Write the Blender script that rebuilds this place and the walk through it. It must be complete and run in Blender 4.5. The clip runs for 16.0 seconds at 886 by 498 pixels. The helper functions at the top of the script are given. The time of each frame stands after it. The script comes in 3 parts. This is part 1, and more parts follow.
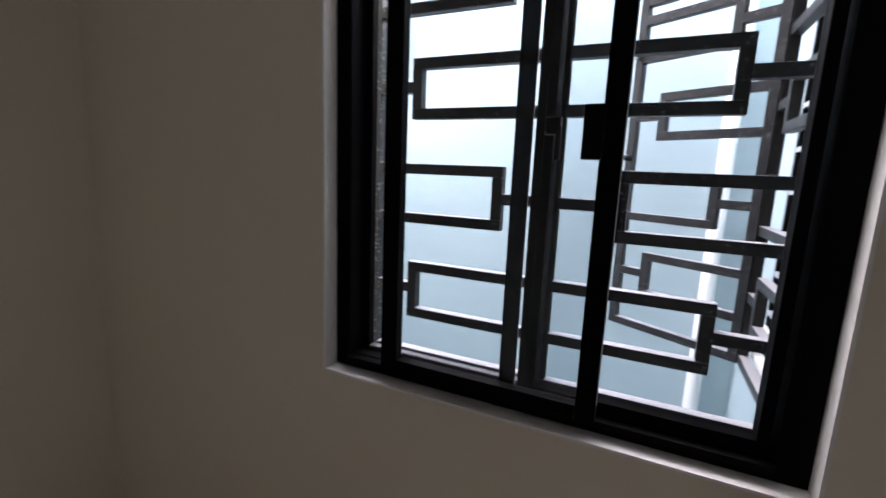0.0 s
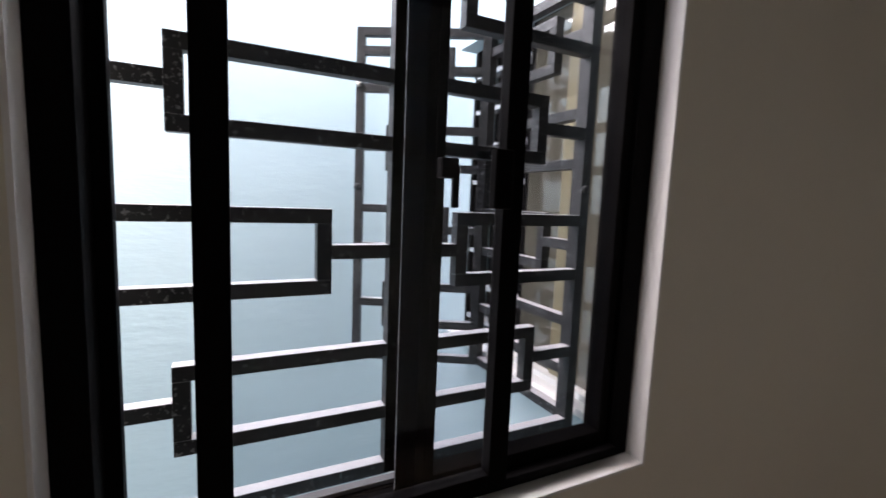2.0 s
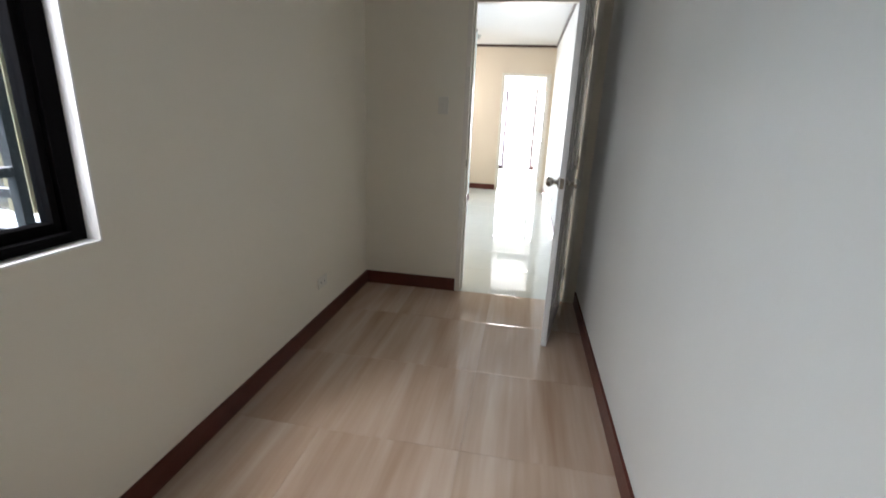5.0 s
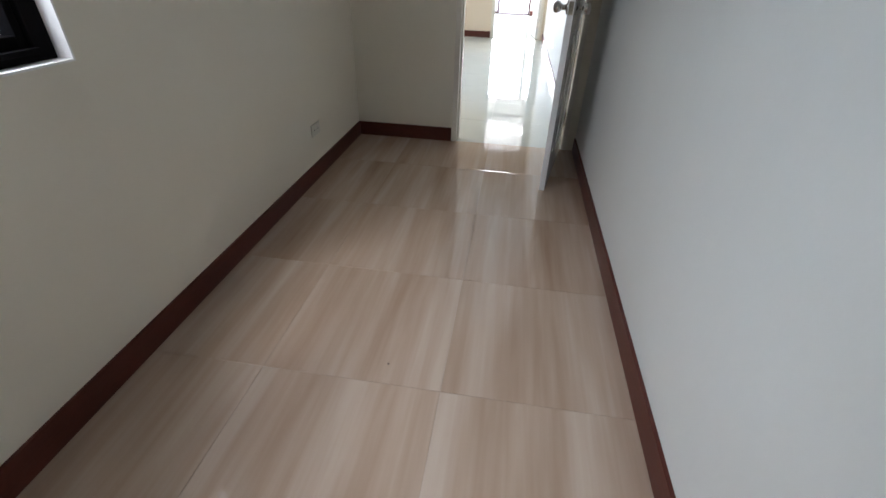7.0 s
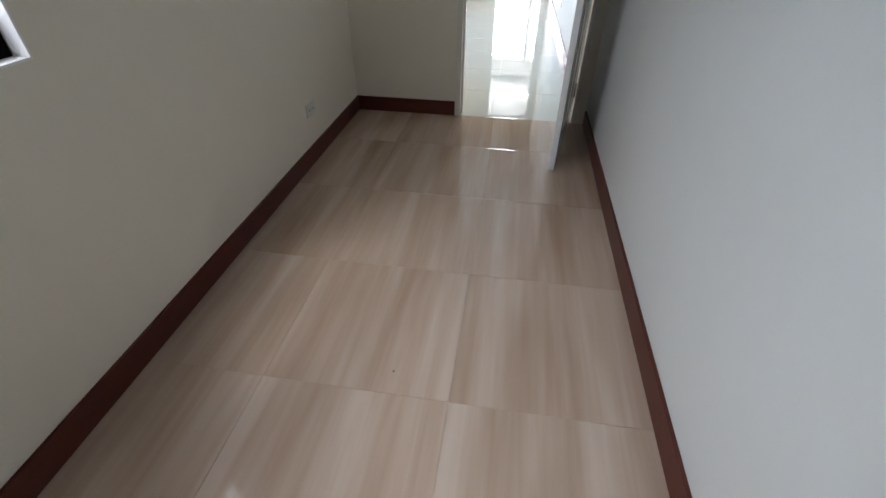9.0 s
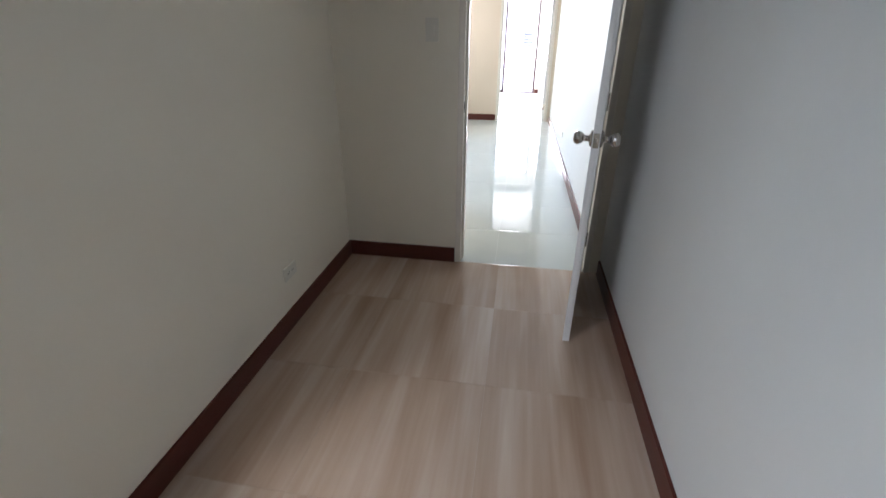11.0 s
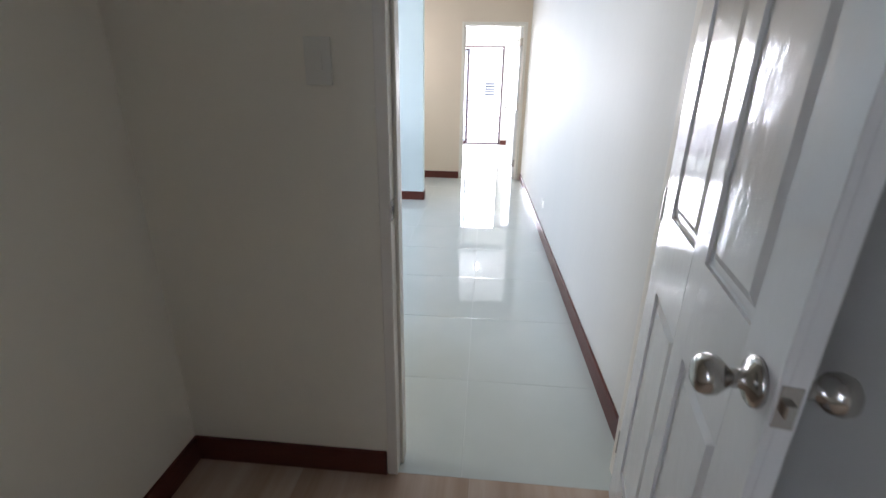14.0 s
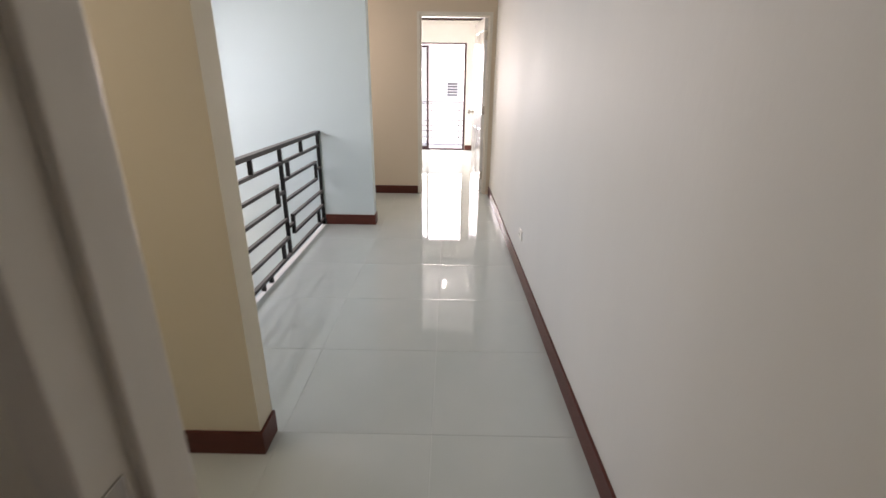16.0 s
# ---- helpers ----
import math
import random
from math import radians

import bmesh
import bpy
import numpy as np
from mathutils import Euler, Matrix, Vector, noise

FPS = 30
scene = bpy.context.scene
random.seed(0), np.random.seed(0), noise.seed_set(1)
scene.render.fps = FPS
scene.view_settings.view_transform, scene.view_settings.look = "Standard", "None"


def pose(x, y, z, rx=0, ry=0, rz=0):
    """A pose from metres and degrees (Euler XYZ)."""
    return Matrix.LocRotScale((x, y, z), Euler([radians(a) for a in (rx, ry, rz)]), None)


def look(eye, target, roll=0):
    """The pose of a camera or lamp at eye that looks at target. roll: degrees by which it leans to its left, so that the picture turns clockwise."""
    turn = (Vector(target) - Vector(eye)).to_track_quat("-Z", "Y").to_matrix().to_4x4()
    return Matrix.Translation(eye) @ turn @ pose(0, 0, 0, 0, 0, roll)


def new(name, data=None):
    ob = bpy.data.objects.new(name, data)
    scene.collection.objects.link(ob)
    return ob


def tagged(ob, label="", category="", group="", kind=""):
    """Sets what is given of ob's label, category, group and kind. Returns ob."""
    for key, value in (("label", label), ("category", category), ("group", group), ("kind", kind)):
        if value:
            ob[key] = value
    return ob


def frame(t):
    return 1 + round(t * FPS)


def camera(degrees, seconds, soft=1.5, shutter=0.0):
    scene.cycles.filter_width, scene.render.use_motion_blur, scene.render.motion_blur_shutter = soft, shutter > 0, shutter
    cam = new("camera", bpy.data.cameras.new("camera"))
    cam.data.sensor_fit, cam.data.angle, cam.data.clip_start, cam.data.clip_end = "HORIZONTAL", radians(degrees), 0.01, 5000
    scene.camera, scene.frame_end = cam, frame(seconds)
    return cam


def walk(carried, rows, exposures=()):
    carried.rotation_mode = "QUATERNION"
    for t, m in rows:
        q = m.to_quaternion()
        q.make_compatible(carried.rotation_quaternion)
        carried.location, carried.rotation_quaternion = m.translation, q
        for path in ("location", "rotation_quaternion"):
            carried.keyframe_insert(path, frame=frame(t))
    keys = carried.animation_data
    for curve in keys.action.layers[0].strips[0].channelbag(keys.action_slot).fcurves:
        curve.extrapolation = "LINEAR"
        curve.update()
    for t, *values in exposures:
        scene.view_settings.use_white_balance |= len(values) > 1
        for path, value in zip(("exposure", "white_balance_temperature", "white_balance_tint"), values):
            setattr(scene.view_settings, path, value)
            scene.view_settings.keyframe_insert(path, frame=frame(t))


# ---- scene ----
cam = camera(89.7, 16.0, 1.5, 0.4)
PATH = [
    (0, (-0.243, 0.179, 1.406), (-1.091, 1.958, 1.065), 2.4),
    (0.5, (-0.388, 0.284, 1.395), (-0.79, 2.22, 1.098), 2.2),
    (1, (-0.547, 0.413, 1.433), (-0.542, 2.393, 1.147), 2.0),
    (1.5, (-0.639, 0.411, 1.449), (-0.24, 2.356, 1.207), 2.0),
    (2, (-0.755, 0.4, 1.449), (0.135, 2.177, 1.227), 2.3),
    (2.5, (-0.784, 0.318, 1.443), (0.346, 1.954, 1.233), 2.0),
    (3, (-0.811, 0.19, 1.448), (0.506, 1.681, 1.238), 2.0),
    (3.5, (-0.845, 0.049, 1.409), (0.698, 1.305, 1.203), 1.9),
    (4, (-0.9, -0.045, 1.377), (0.876, 0.853, 1.177), 2.0),
    (4.5, (-0.947, -0.127, 1.313), (0.954, 0.406, 0.993), 2.2),
    (5, (-0.991, -0.159, 1.283), (0.9, 0.163, 0.718), 2.4),
    (7.5, (-1.036, -0.117, 1.149), (0.557, 0.122, -0.036), 1.0),
    (8, (-1.013, -0.106, 1.149), (0.533, 0.118, -0.1), 0.5),
    (10.5, (-0.532, -0.095, 1.333), (1.169, 0.184, 0.319), 0.7),
    (11, (-0.367, -0.068, 1.347), (1.409, 0.228, 0.476), 0.3),
    (11.5, (-0.151, -0.082, 1.345), (1.67, 0.216, 0.575), 0.2),
    (12, (0.091, -0.085, 1.352), (1.93, 0.203, 0.62), 0.6),
    (12.5, (0.308, -0.022, 1.335), (2.157, 0.256, 0.623), 0.7),
    (13, (0.542, 0.028, 1.332), (2.398, 0.295, 0.635), 0.8),
    (13.5, (0.788, 0.003, 1.318), (2.647, 0.231, 0.617), 0.9),
    (14, (1.008, -0.007, 1.316), (2.876, 0.156, 0.62), 0.9),
    (14.5, (1.229, 0.02, 1.292), (3.099, 0.146, 0.595), 0.9),
    (15, (1.457, 0.023, 1.302), (3.326, 0.128, 0.599), 0.6),
    (15.5, (1.749, 0.018, 1.289), (3.622, 0.075, 0.591), 0.6),
    (16, (1.954, -0.031, 1.323), (3.83, -0.012, 0.629), 0.7),
]
walk(cam, [(t, look(eye, target, roll)) for t, eye, target, roll in PATH],
     [(0, 1.93, 6600, 24), (1.0, 1.62, 6700, 24), (2.0, 1.75, 6900, 24), (2.5, 1.93, 7000, 23), (3.0, 2.0, 6900, 23), (3.5, 1.98, 6900, 21), (4.0, 2.3, 7200, 21), (4.5, 2.8, 6450, 16), (5.0, 3.3, 6200, 14), (7.5, 3.12, 5920, 13), (8.0, 3.12, 5920, 13), (10.5, 3.2, 5850, 14), (12.5, 3.33, 5900, 17), (13.5, 2.88, 5760, 16), (14.5, 2.7, 6050, 18), (15.0, 2.62, 6350, 22), (15.5, 2.33, 6700, 25), (16.0, 2.0, 6900, 22)])

# ---- world and lights ----
world = bpy.data.worlds.new("overcast_sky")
scene.world = world
world.use_nodes = True
wn = world.node_tree
sky = wn.nodes.new("ShaderNodeTexSky")
sky.sky_type, sky.sun_disc = "NISHITA", False
sky.sun_elevation, sky.sun_rotation = radians(57), radians(299)
sky.air_density, sky.dust_density = 1.0, 4.0
wn.nodes["Background"].inputs["Strength"].default_value = 0.15
wn.links.new(sky.outputs[0], wn.nodes["Background"].inputs[0])

sun = new("sun", bpy.data.lights.new("sun", "SUN"))
sun.data.energy, sun.data.angle, sun.data.color = 0.5, radians(18), (1.0, 0.97, 0.93)
sun.matrix_world = look((-25, 14, 45), (0, 0, 0))


def area_lamp(name, eye, target, width, height, watts, colour):
    """Rectangular area lamp: sky light at an opening, or an added fill."""
    lamp = new(name, bpy.data.lights.new(name, "AREA"))
    lamp.data.shape, lamp.data.size, lamp.data.size_y = "RECTANGLE", width, height
    lamp.data.energy, lamp.data.color = watts, colour
    lamp.matrix_world = look(eye, target)
    return lamp


COOL = (0.94, 0.97, 1.0)
area_lamp("window_daylight", (-0.48, 1.98, 2.66), (-0.46, 0.9, 1.0), 2.2, 0.9, 26, COOL)
area_lamp("window_skylight", (-0.38, 1.0415, 1.49), (-0.38, 0.0, 1.49), 0.68, 1.04, 0.80, COOL)
area_lamp("alley_daylight", (-1.75, 1.85, 2.0), (0.03, 1.0, 1.30), 0.7, 0.9, 5.5, COOL)
area_lamp("balcony_daylight", (12.3, 0.4, 1.6), (11.0, 0.4, 1.2), 2.0, 1.9, 80, (1.0, 0.96, 0.92))
# Fill lamp added to brighten stairwell and hall; no window is known there.
area_lamp("stair_fill", (4.8, 2.5, 1.6), (4.8, 1.5, 1.2), 1.6, 1.2, 6.4, COOL)
# Unseen warm fill inside the closed alcove, added to lift the hall.
area_lamp("alcove_fill", (2.75, 2.05, 1.7), (2.75, 1.2, 1.2), 0.5, 0.8, 2.1, (1.0, 0.93, 0.8))
# Added fill in the recess, without an opening, to brighten the far wall.
area_lamp("recess_fill", (7.0, 1.80, 1.7), (7.1, 0.6, 1.1), 0.8, 1.0, 3.6, (1.0, 0.93, 0.84))

# ---- materials ----


def material(name, base, rough=0.5, metal=0.0, tint=None, scale=6.0, amount=0.5, bump=0.0, bump_scale=60.0, stretch=(1, 1, 1), coat=0.0, speck=None, gloss=0.5):
    """Procedural paint, metal or stone: two scales of noise in colour, gloss and relief."""
    m = bpy.data.materials.new(name)
    m.use_nodes = True
    nt = m.node_tree
    b = nt.nodes["Principled BSDF"]
    b.inputs["Metallic"].default_value = metal
    b.inputs["Coat Weight"].default_value = coat
    co = nt.nodes.new("ShaderNodeTexCoord")
    mp = nt.nodes.new("ShaderNodeMapping")
    mp.inputs["Scale"].default_value = stretch
    nt.links.new(co.outputs["Object"], mp.inputs["Vector"])
    n1 = nt.nodes.new("ShaderNodeTexNoise")
    n1.inputs["Scale"].default_value, n1.inputs["Detail"].default_value = scale, 5
    nt.links.new(mp.outputs[0], n1.inputs["Vector"])
    n2 = nt.nodes.new("ShaderNodeTexNoise")
    n2.inputs["Scale"].default_value, n2.inputs["Detail"].default_value = bump_scale, 4
    nt.links.new(mp.outputs[0], n2.inputs["Vector"])
    ramp = nt.nodes.new("ShaderNodeValToRGB")
    ramp.color_ramp.elements[0].position, ramp.color_ramp.elements[1].position = 0.3, 0.7
    t = tint or tuple(c * 0.85 for c in base)
    ramp.color_ramp.elements[0].color = (*[a + (c - a) * amount for a, c in zip(base, t)], 1)
    ramp.color_ramp.elements[1].color = (*base, 1)
    nt.links.new(n1.outputs["Fac"], ramp.inputs["Fac"])
    colour = ramp.outputs[0]
    if speck:
        n3 = nt.nodes.new("ShaderNodeTexNoise")
        n3.inputs["Scale"].default_value, n3.inputs["Detail"].default_value = 130, 4
        nt.links.new(co.outputs["Object"], n3.inputs["Vector"])
        cut = nt.nodes.new("ShaderNodeMapRange")
        cut.inputs["From Min"].default_value, cut.inputs["From Max"].default_value = 0.585, 0.68
        nt.links.new(n3.outputs["Fac"], cut.inputs["Value"])
        mx = nt.nodes.new("ShaderNodeMix")
        mx.data_type = "RGBA"
        mx.inputs["B"].default_value = (*speck, 1)
        nt.links.new(cut.outputs[0], mx.inputs["Factor"])
        nt.links.new(colour, mx.inputs["A"])
        colour = mx.outputs["Result"]
    b.inputs["Specular IOR Level"].default_value = gloss
    nt.links.new(colour, b.inputs["Base Color"])
    mr = nt.nodes.new("ShaderNodeMapRange")
    mr.inputs["To Min"].default_value, mr.inputs["To Max"].default_value = rough * 0.85, min(1.0, rough * 1.15)
    nt.links.new(n1.outputs["Fac"], mr.inputs["Value"])
    nt.links.new(mr.outputs[0], b.inputs["Roughness"])
    if bump:
        bp = nt.nodes.new("ShaderNodeBump")
        bp.inputs["Strength"].default_value, bp.inputs["Distance"].default_value = bump, 0.003
        nt.links.new(n2.outputs["Fac"], bp.inputs["Height"])
        nt.links.new(bp.outputs[0], b.inputs["Normal"])
    return m


def wood_tile():
    """Glazed porcelain tile with a pale wood grain along x, each tile with its own figure."""
    m = bpy.data.materials.new("wood_tile")
    m.use_nodes = True
    nt = m.node_tree
    b = nt.nodes["Principled BSDF"]
    co = nt.nodes.new("ShaderNodeTexCoord")
    info = nt.nodes.new("ShaderNodeObjectInfo")
    off = nt.nodes.new("ShaderNodeVectorMath")
    off.operation = "MULTIPLY_ADD"
    comb = nt.nodes.new("ShaderNodeCombineXYZ")
    for i in range(3):
        nt.links.new(info.outputs["Random"], comb.inputs[i])
    off.inputs[1].default_value = (7, 11, 3)
    nt.links.new(comb.outputs[0], off.inputs[0])
    nt.links.new(co.outputs["Object"], off.inputs[2])
    mixes = []
    for scale, stretch in ((2.0, (0.35, 3.0, 1)), (5.0, (0.2, 3.6, 1)), (26.0, (0.09, 2.4, 1))):
        mp = nt.nodes.new("ShaderNodeMapping")
        mp.inputs["Scale"].default_value = stretch
        nt.links.new(off.outputs[0], mp.inputs["Vector"])
        n = nt.nodes.new("ShaderNodeTexNoise")
        n.inputs["Scale"].default_value, n.inputs["Detail"].default_value = scale, 3
        n.inputs["Distortion"].default_value = 0.25
        nt.links.new(mp.outputs[0], n.inputs["Vector"])
        mixes.append(n)
    a = nt.nodes.new("ShaderNodeMath")
    a.operation = "MULTIPLY_ADD"
    a.inputs[1].default_value = 0.59
    nt.links.new(mixes[0].outputs["Fac"], a.inputs[0])
    a2 = nt.nodes.new("ShaderNodeMath")
    a2.operation = "MULTIPLY_ADD"
    a2.inputs[1].default_value = 0.30
    nt.links.new(mixes[1].outputs["Fac"], a2.inputs[0])
    a3 = nt.nodes.new("ShaderNodeMath")
    a3.operation = "MULTIPLY"
    a3.inputs[1].default_value = 0.11
    nt.links.new(mixes[2].outputs["Fac"], a3.inputs[0])
    nt.links.new(a3.outputs[0], a2.inputs[2])
    nt.links.new(a2.outputs[0], a.inputs[2])
    ramp = nt.nodes.new("ShaderNodeValToRGB")
    e = ramp.color_ramp.elements
    e[0].position, e[0].color = 0.29, (0.34, 0.225, 0.152, 1)
    e[1].position, e[1].color = 0.72, (0.60, 0.50, 0.415, 1)
    mid = e.new(0.5)
    mid.color = (0.475, 0.357, 0.267, 1)
    nt.links.new(a.outputs[0], ramp.inputs["Fac"])
    nt.links.new(ramp.outputs[0], b.inputs["Base Color"])
    b.inputs["Roughness"].default_value = 0.065
    return m


def marble_tile():
    """Polished pale tile with faint clouding."""
    m = material("polished_tile", (0.58, 0.62, 0.59), 0.022, tint=(0.51, 0.565, 0.535), scale=2.2, amount=0.8)
    return m


CREAM = material("cream_wall_paint", (0.81, 0.768, 0.655), 0.55, scale=1.5, amount=0.25, bump=0.12, bump_scale=90)
PIER = material("yellow_cream_wall_paint", (0.74, 0.68, 0.53), 0.55, scale=1.5, amount=0.25, bump=0.12, bump_scale=90)
WARM = material("warm_cream_wall_paint", (0.71, 0.605, 0.48), 0.55, scale=1.5, amount=0.25, bump=0.12, bump_scale=90)
PALE = material("pale_wall_paint", (0.695, 0.69, 0.65), 0.64, scale=2.5, amount=0.3, bump=0.3, bump_scale=22, stretch=(1.0, 1.0, 0.5), gloss=0.45)
FRONTWALL = material("front_room_wall_paint", (0.86, 0.845, 0.80), 0.55, scale=2.0, amount=0.2, bump=0.15)
BLUE = material("pale_blue_wall_paint", (0.62, 0.72, 0.73), 0.5, scale=1.5, amount=0.2, bump=0.12, bump_scale=90)
OUTWALL = material("outer_wall_render", (0.44, 0.555, 0.585), 0.75, tint=(0.38, 0.485, 0.51), scale=1.6, amount=0.6, bump=0.7, bump_scale=16, stretch=(0.6, 0.6, 1.8))
# Stands in for mirroring window glass with a beige curtain behind.
TANGLASS = material("beige_reflective_glass", (0.11, 0.105, 0.083), 0.05, scale=2, amount=0.5, bump=0.05, bump_scale=20, coat=1.0, gloss=1.0)
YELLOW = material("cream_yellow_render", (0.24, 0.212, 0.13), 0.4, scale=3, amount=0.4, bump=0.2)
CEIL = material("white_ceiling_paint", (0.72, 0.72, 0.71), 0.6, scale=1.5, amount=0.2, bump=0.1)
TRIM = material("red_brown_skirting", (0.105, 0.027, 0.018), 0.35, tint=(0.075, 0.020, 0.014), scale=8, amount=0.8, bump=0.2, bump_scale=40, stretch=(1, 1, 6), gloss=0.3)
CORNICE = material("dark_brown_cornice", (0.045, 0.018, 0.012), 0.4, scale=8, amount=0.6, bump=0.2, bump_scale=40)
WHITE = material("white_gloss_paint", (0.78, 0.78, 0.77), 0.10, scale=5, amount=0.15, bump=0.5, bump_scale=22, stretch=(1, 1, 0.5))
CASING = material("white_casing_paint", (0.75, 0.71, 0.63), 0.35, scale=5, amount=0.2, bump=0.15)
REVEAL = material("white_reveal_paint", (0.88, 0.88, 0.86), 0.5, scale=6, amount=0.2, bump=0.2)
BLACKALU = material("black_aluminium", (0.0035, 0.003, 0.0033), 0.6, scale=20, amount=0.3, gloss=0.03)
GRILLE = material("grey_black_grille_paint", (0.018, 0.019, 0.021), 0.45, tint=(0.008, 0.0085, 0.009), scale=25, amount=0.9, bump=0.5, bump_scale=45, speck=(0.15, 0.152, 0.158), gloss=0.3)


def paint_lit_tops(m, colour, amount):
    """Light from the sky painted as a paler colour on the upward faces of bars."""
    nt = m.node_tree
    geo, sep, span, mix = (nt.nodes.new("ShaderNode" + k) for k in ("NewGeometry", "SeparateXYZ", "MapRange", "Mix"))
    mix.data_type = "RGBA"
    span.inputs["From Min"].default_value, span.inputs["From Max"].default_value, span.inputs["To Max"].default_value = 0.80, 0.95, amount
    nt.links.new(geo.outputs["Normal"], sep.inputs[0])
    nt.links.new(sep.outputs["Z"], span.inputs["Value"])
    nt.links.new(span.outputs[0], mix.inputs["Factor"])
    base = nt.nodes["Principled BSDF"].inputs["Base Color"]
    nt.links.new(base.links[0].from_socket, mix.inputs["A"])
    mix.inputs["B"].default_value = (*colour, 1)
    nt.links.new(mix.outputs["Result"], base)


# Upper faces of grille and rail carry overhead light in their colour.
paint_lit_tops(GRILLE, (0.38, 0.38, 0.40), 0.9)
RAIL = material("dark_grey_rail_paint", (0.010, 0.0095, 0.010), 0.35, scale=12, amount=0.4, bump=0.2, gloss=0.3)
paint_lit_tops(RAIL, (0.19, 0.17, 0.16), 0.8)
BALRAIL = material("weathered_grey_steel", (0.06, 0.057, 0.06), 0.5, scale=12, amount=0.4, bump=0.2)
BROWNALU = material("dark_brown_aluminium", (0.045, 0.018, 0.022), 0.35, scale=15, amount=0.4)
# Black aluminium with light from above put into a paler grey.
LITALU = material("lit_grey_aluminium", (0.20, 0.19, 0.195), 0.3, scale=25, amount=0.5, gloss=0.6)
CHROME = material("satin_steel", (0.52, 0.50, 0.47), 0.2, metal=1.0, scale=30, amount=0.2)
PLASTIC = material("ivory_plastic", (0.70, 0.68, 0.60), 0.35, scale=8, amount=0.15)
DARKHOLE = material("dark_slot", (0.01, 0.01, 0.01), 0.6)
HALLGROUT = material("white_tile_grout", (0.64, 0.68, 0.65), 0.5, scale=30, amount=0.3)
GROUT = material("tan_grout", (0.49, 0.39, 0.30), 0.6, scale=30, amount=0.5)
WOODTILE = wood_tile()
TILE = marble_tile()
CONCRETE = material("grey_concrete", (0.34, 0.34, 0.33), 0.8, scale=3, amount=0.6, bump=0.5, bump_scale=25)
NEIGHBOUR = material("neighbour_wall_paint", (0.80, 0.79, 0.76), 0.7, scale=1, amount=0.4)
ROOF = material("grey_roof_sheet", (0.22, 0.23, 0.25), 0.5, scale=2, amount=0.5)
STEEL = material("galvanised_gutter", (0.55, 0.57, 0.58), 0.4, metal=0.4, scale=10, amount=0.5)

GLASS = bpy.data.materials.new("clear_glass")
GLASS.use_nodes = True
gt = GLASS.node_tree
gt.nodes.remove(gt.nodes["Principled BSDF"])
g_out = gt.nodes["Material Output"]
g_mix, g_tr, g_gl, g_fr = (gt.nodes.new("ShaderNode" + k) for k in ("MixShader", "BsdfTransparent", "BsdfGlossy", "MapRange"))
g_lw = gt.nodes.new("ShaderNodeLayerWeight")
g_pw = gt.nodes.new("ShaderNodeMath")
g_pw.operation = "POWER"
g_pw.inputs[1].default_value = 5.0
gt.links.new(g_lw.outputs["Facing"], g_pw.inputs[0])
gt.links.new(g_pw.outputs[0], g_fr.inputs["Value"])
g_fr.inputs["To Min"].default_value, g_fr.inputs["To Max"].default_value = 0.02, 0.85
g_tr.inputs[0].default_value = (0.88, 0.895, 0.91, 1)
g_gl.inputs["Roughness"].default_value = 0.02
gt.links.new(g_fr.outputs[0], g_mix.inputs[0])
gt.links.new(g_tr.outputs[0], g_mix.inputs[1])
gt.links.new(g_gl.outputs[0], g_mix.inputs[2])
gt.links.new(g_mix.outputs[0], g_out.inputs[0])

SMOKED = GLASS.copy()
SMOKED.name = "smoked_glass"
for n in SMOKED.node_tree.nodes:
    if n.bl_idname == "ShaderNodeBsdfTransparent":
        n.inputs[0].default_value = (0.045, 0.048, 0.055, 1)

# ---- mesh helpers ----


def add_box(bm, lo, hi, bevel=0.0):
    """A box between two corners, its edges bevelled by so many metres."""
    lo, hi = [min(a, b) for a, b in zip(lo, hi)], [max(a, b) for a, b in zip(lo, hi)]
    made = bmesh.ops.create_cube(bm, size=1)["verts"]
    c = [(a + b) / 2 for a, b in zip(lo, hi)]
    s = [b - a for a, b in zip(lo, hi)]
    for v in made:
        v.co = Vector((v.co.x * s[0] + c[0], v.co.y * s[1] + c[1], v.co.z * s[2] + c[2]))
    if bevel:
        edges = list({e for v in made for e in v.link_edges})
        bmesh.ops.bevel(bm, geom=edges, offset=bevel, segments=2, affect="EDGES", profile=0.6)
    return made


def add_turned(bm, profile, axis="x", at=(0, 0, 0), steps=24):
    """A solid of revolution: profile is (distance along the axis, radius)."""
    rings = []
    for d, r in profile:
        ring = []
        for i in range(steps):
            a = 2 * math.pi * i / steps
            u, v = r * math.cos(a), r * math.sin(a)
            p = {"x": (d, u, v), "y": (u, d, v), "z": (u, v, d)}[axis]
            ring.append(bm.verts.new(Vector(p) + Vector(at)))
        rings.append(ring)
    for a, b in zip(rings, rings[1:]):
        for i in range(steps):
            bm.faces.new((a[i], a[(i + 1) % steps], b[(i + 1) % steps], b[i]))
    bm.faces.new(rings[0][::-1])
    bm.faces.new(rings[-1])
    bmesh.ops.recalc_face_normals(bm, faces=bm.faces)


def part(name, bm, mat, parent=None, label="", smooth=False):
    """Links a bmesh as one mesh object, under a thing if one is given."""
    me = bpy.data.meshes.new(name)
    bm.normal_update()
    if smooth:
        for f in bm.faces:
            f.smooth = True
    bm.to_mesh(me)
    bm.free()
    me.materials.append(mat)
    ob = new(name, me)
    if parent:
        ob.parent = parent
    return tagged(ob, label)


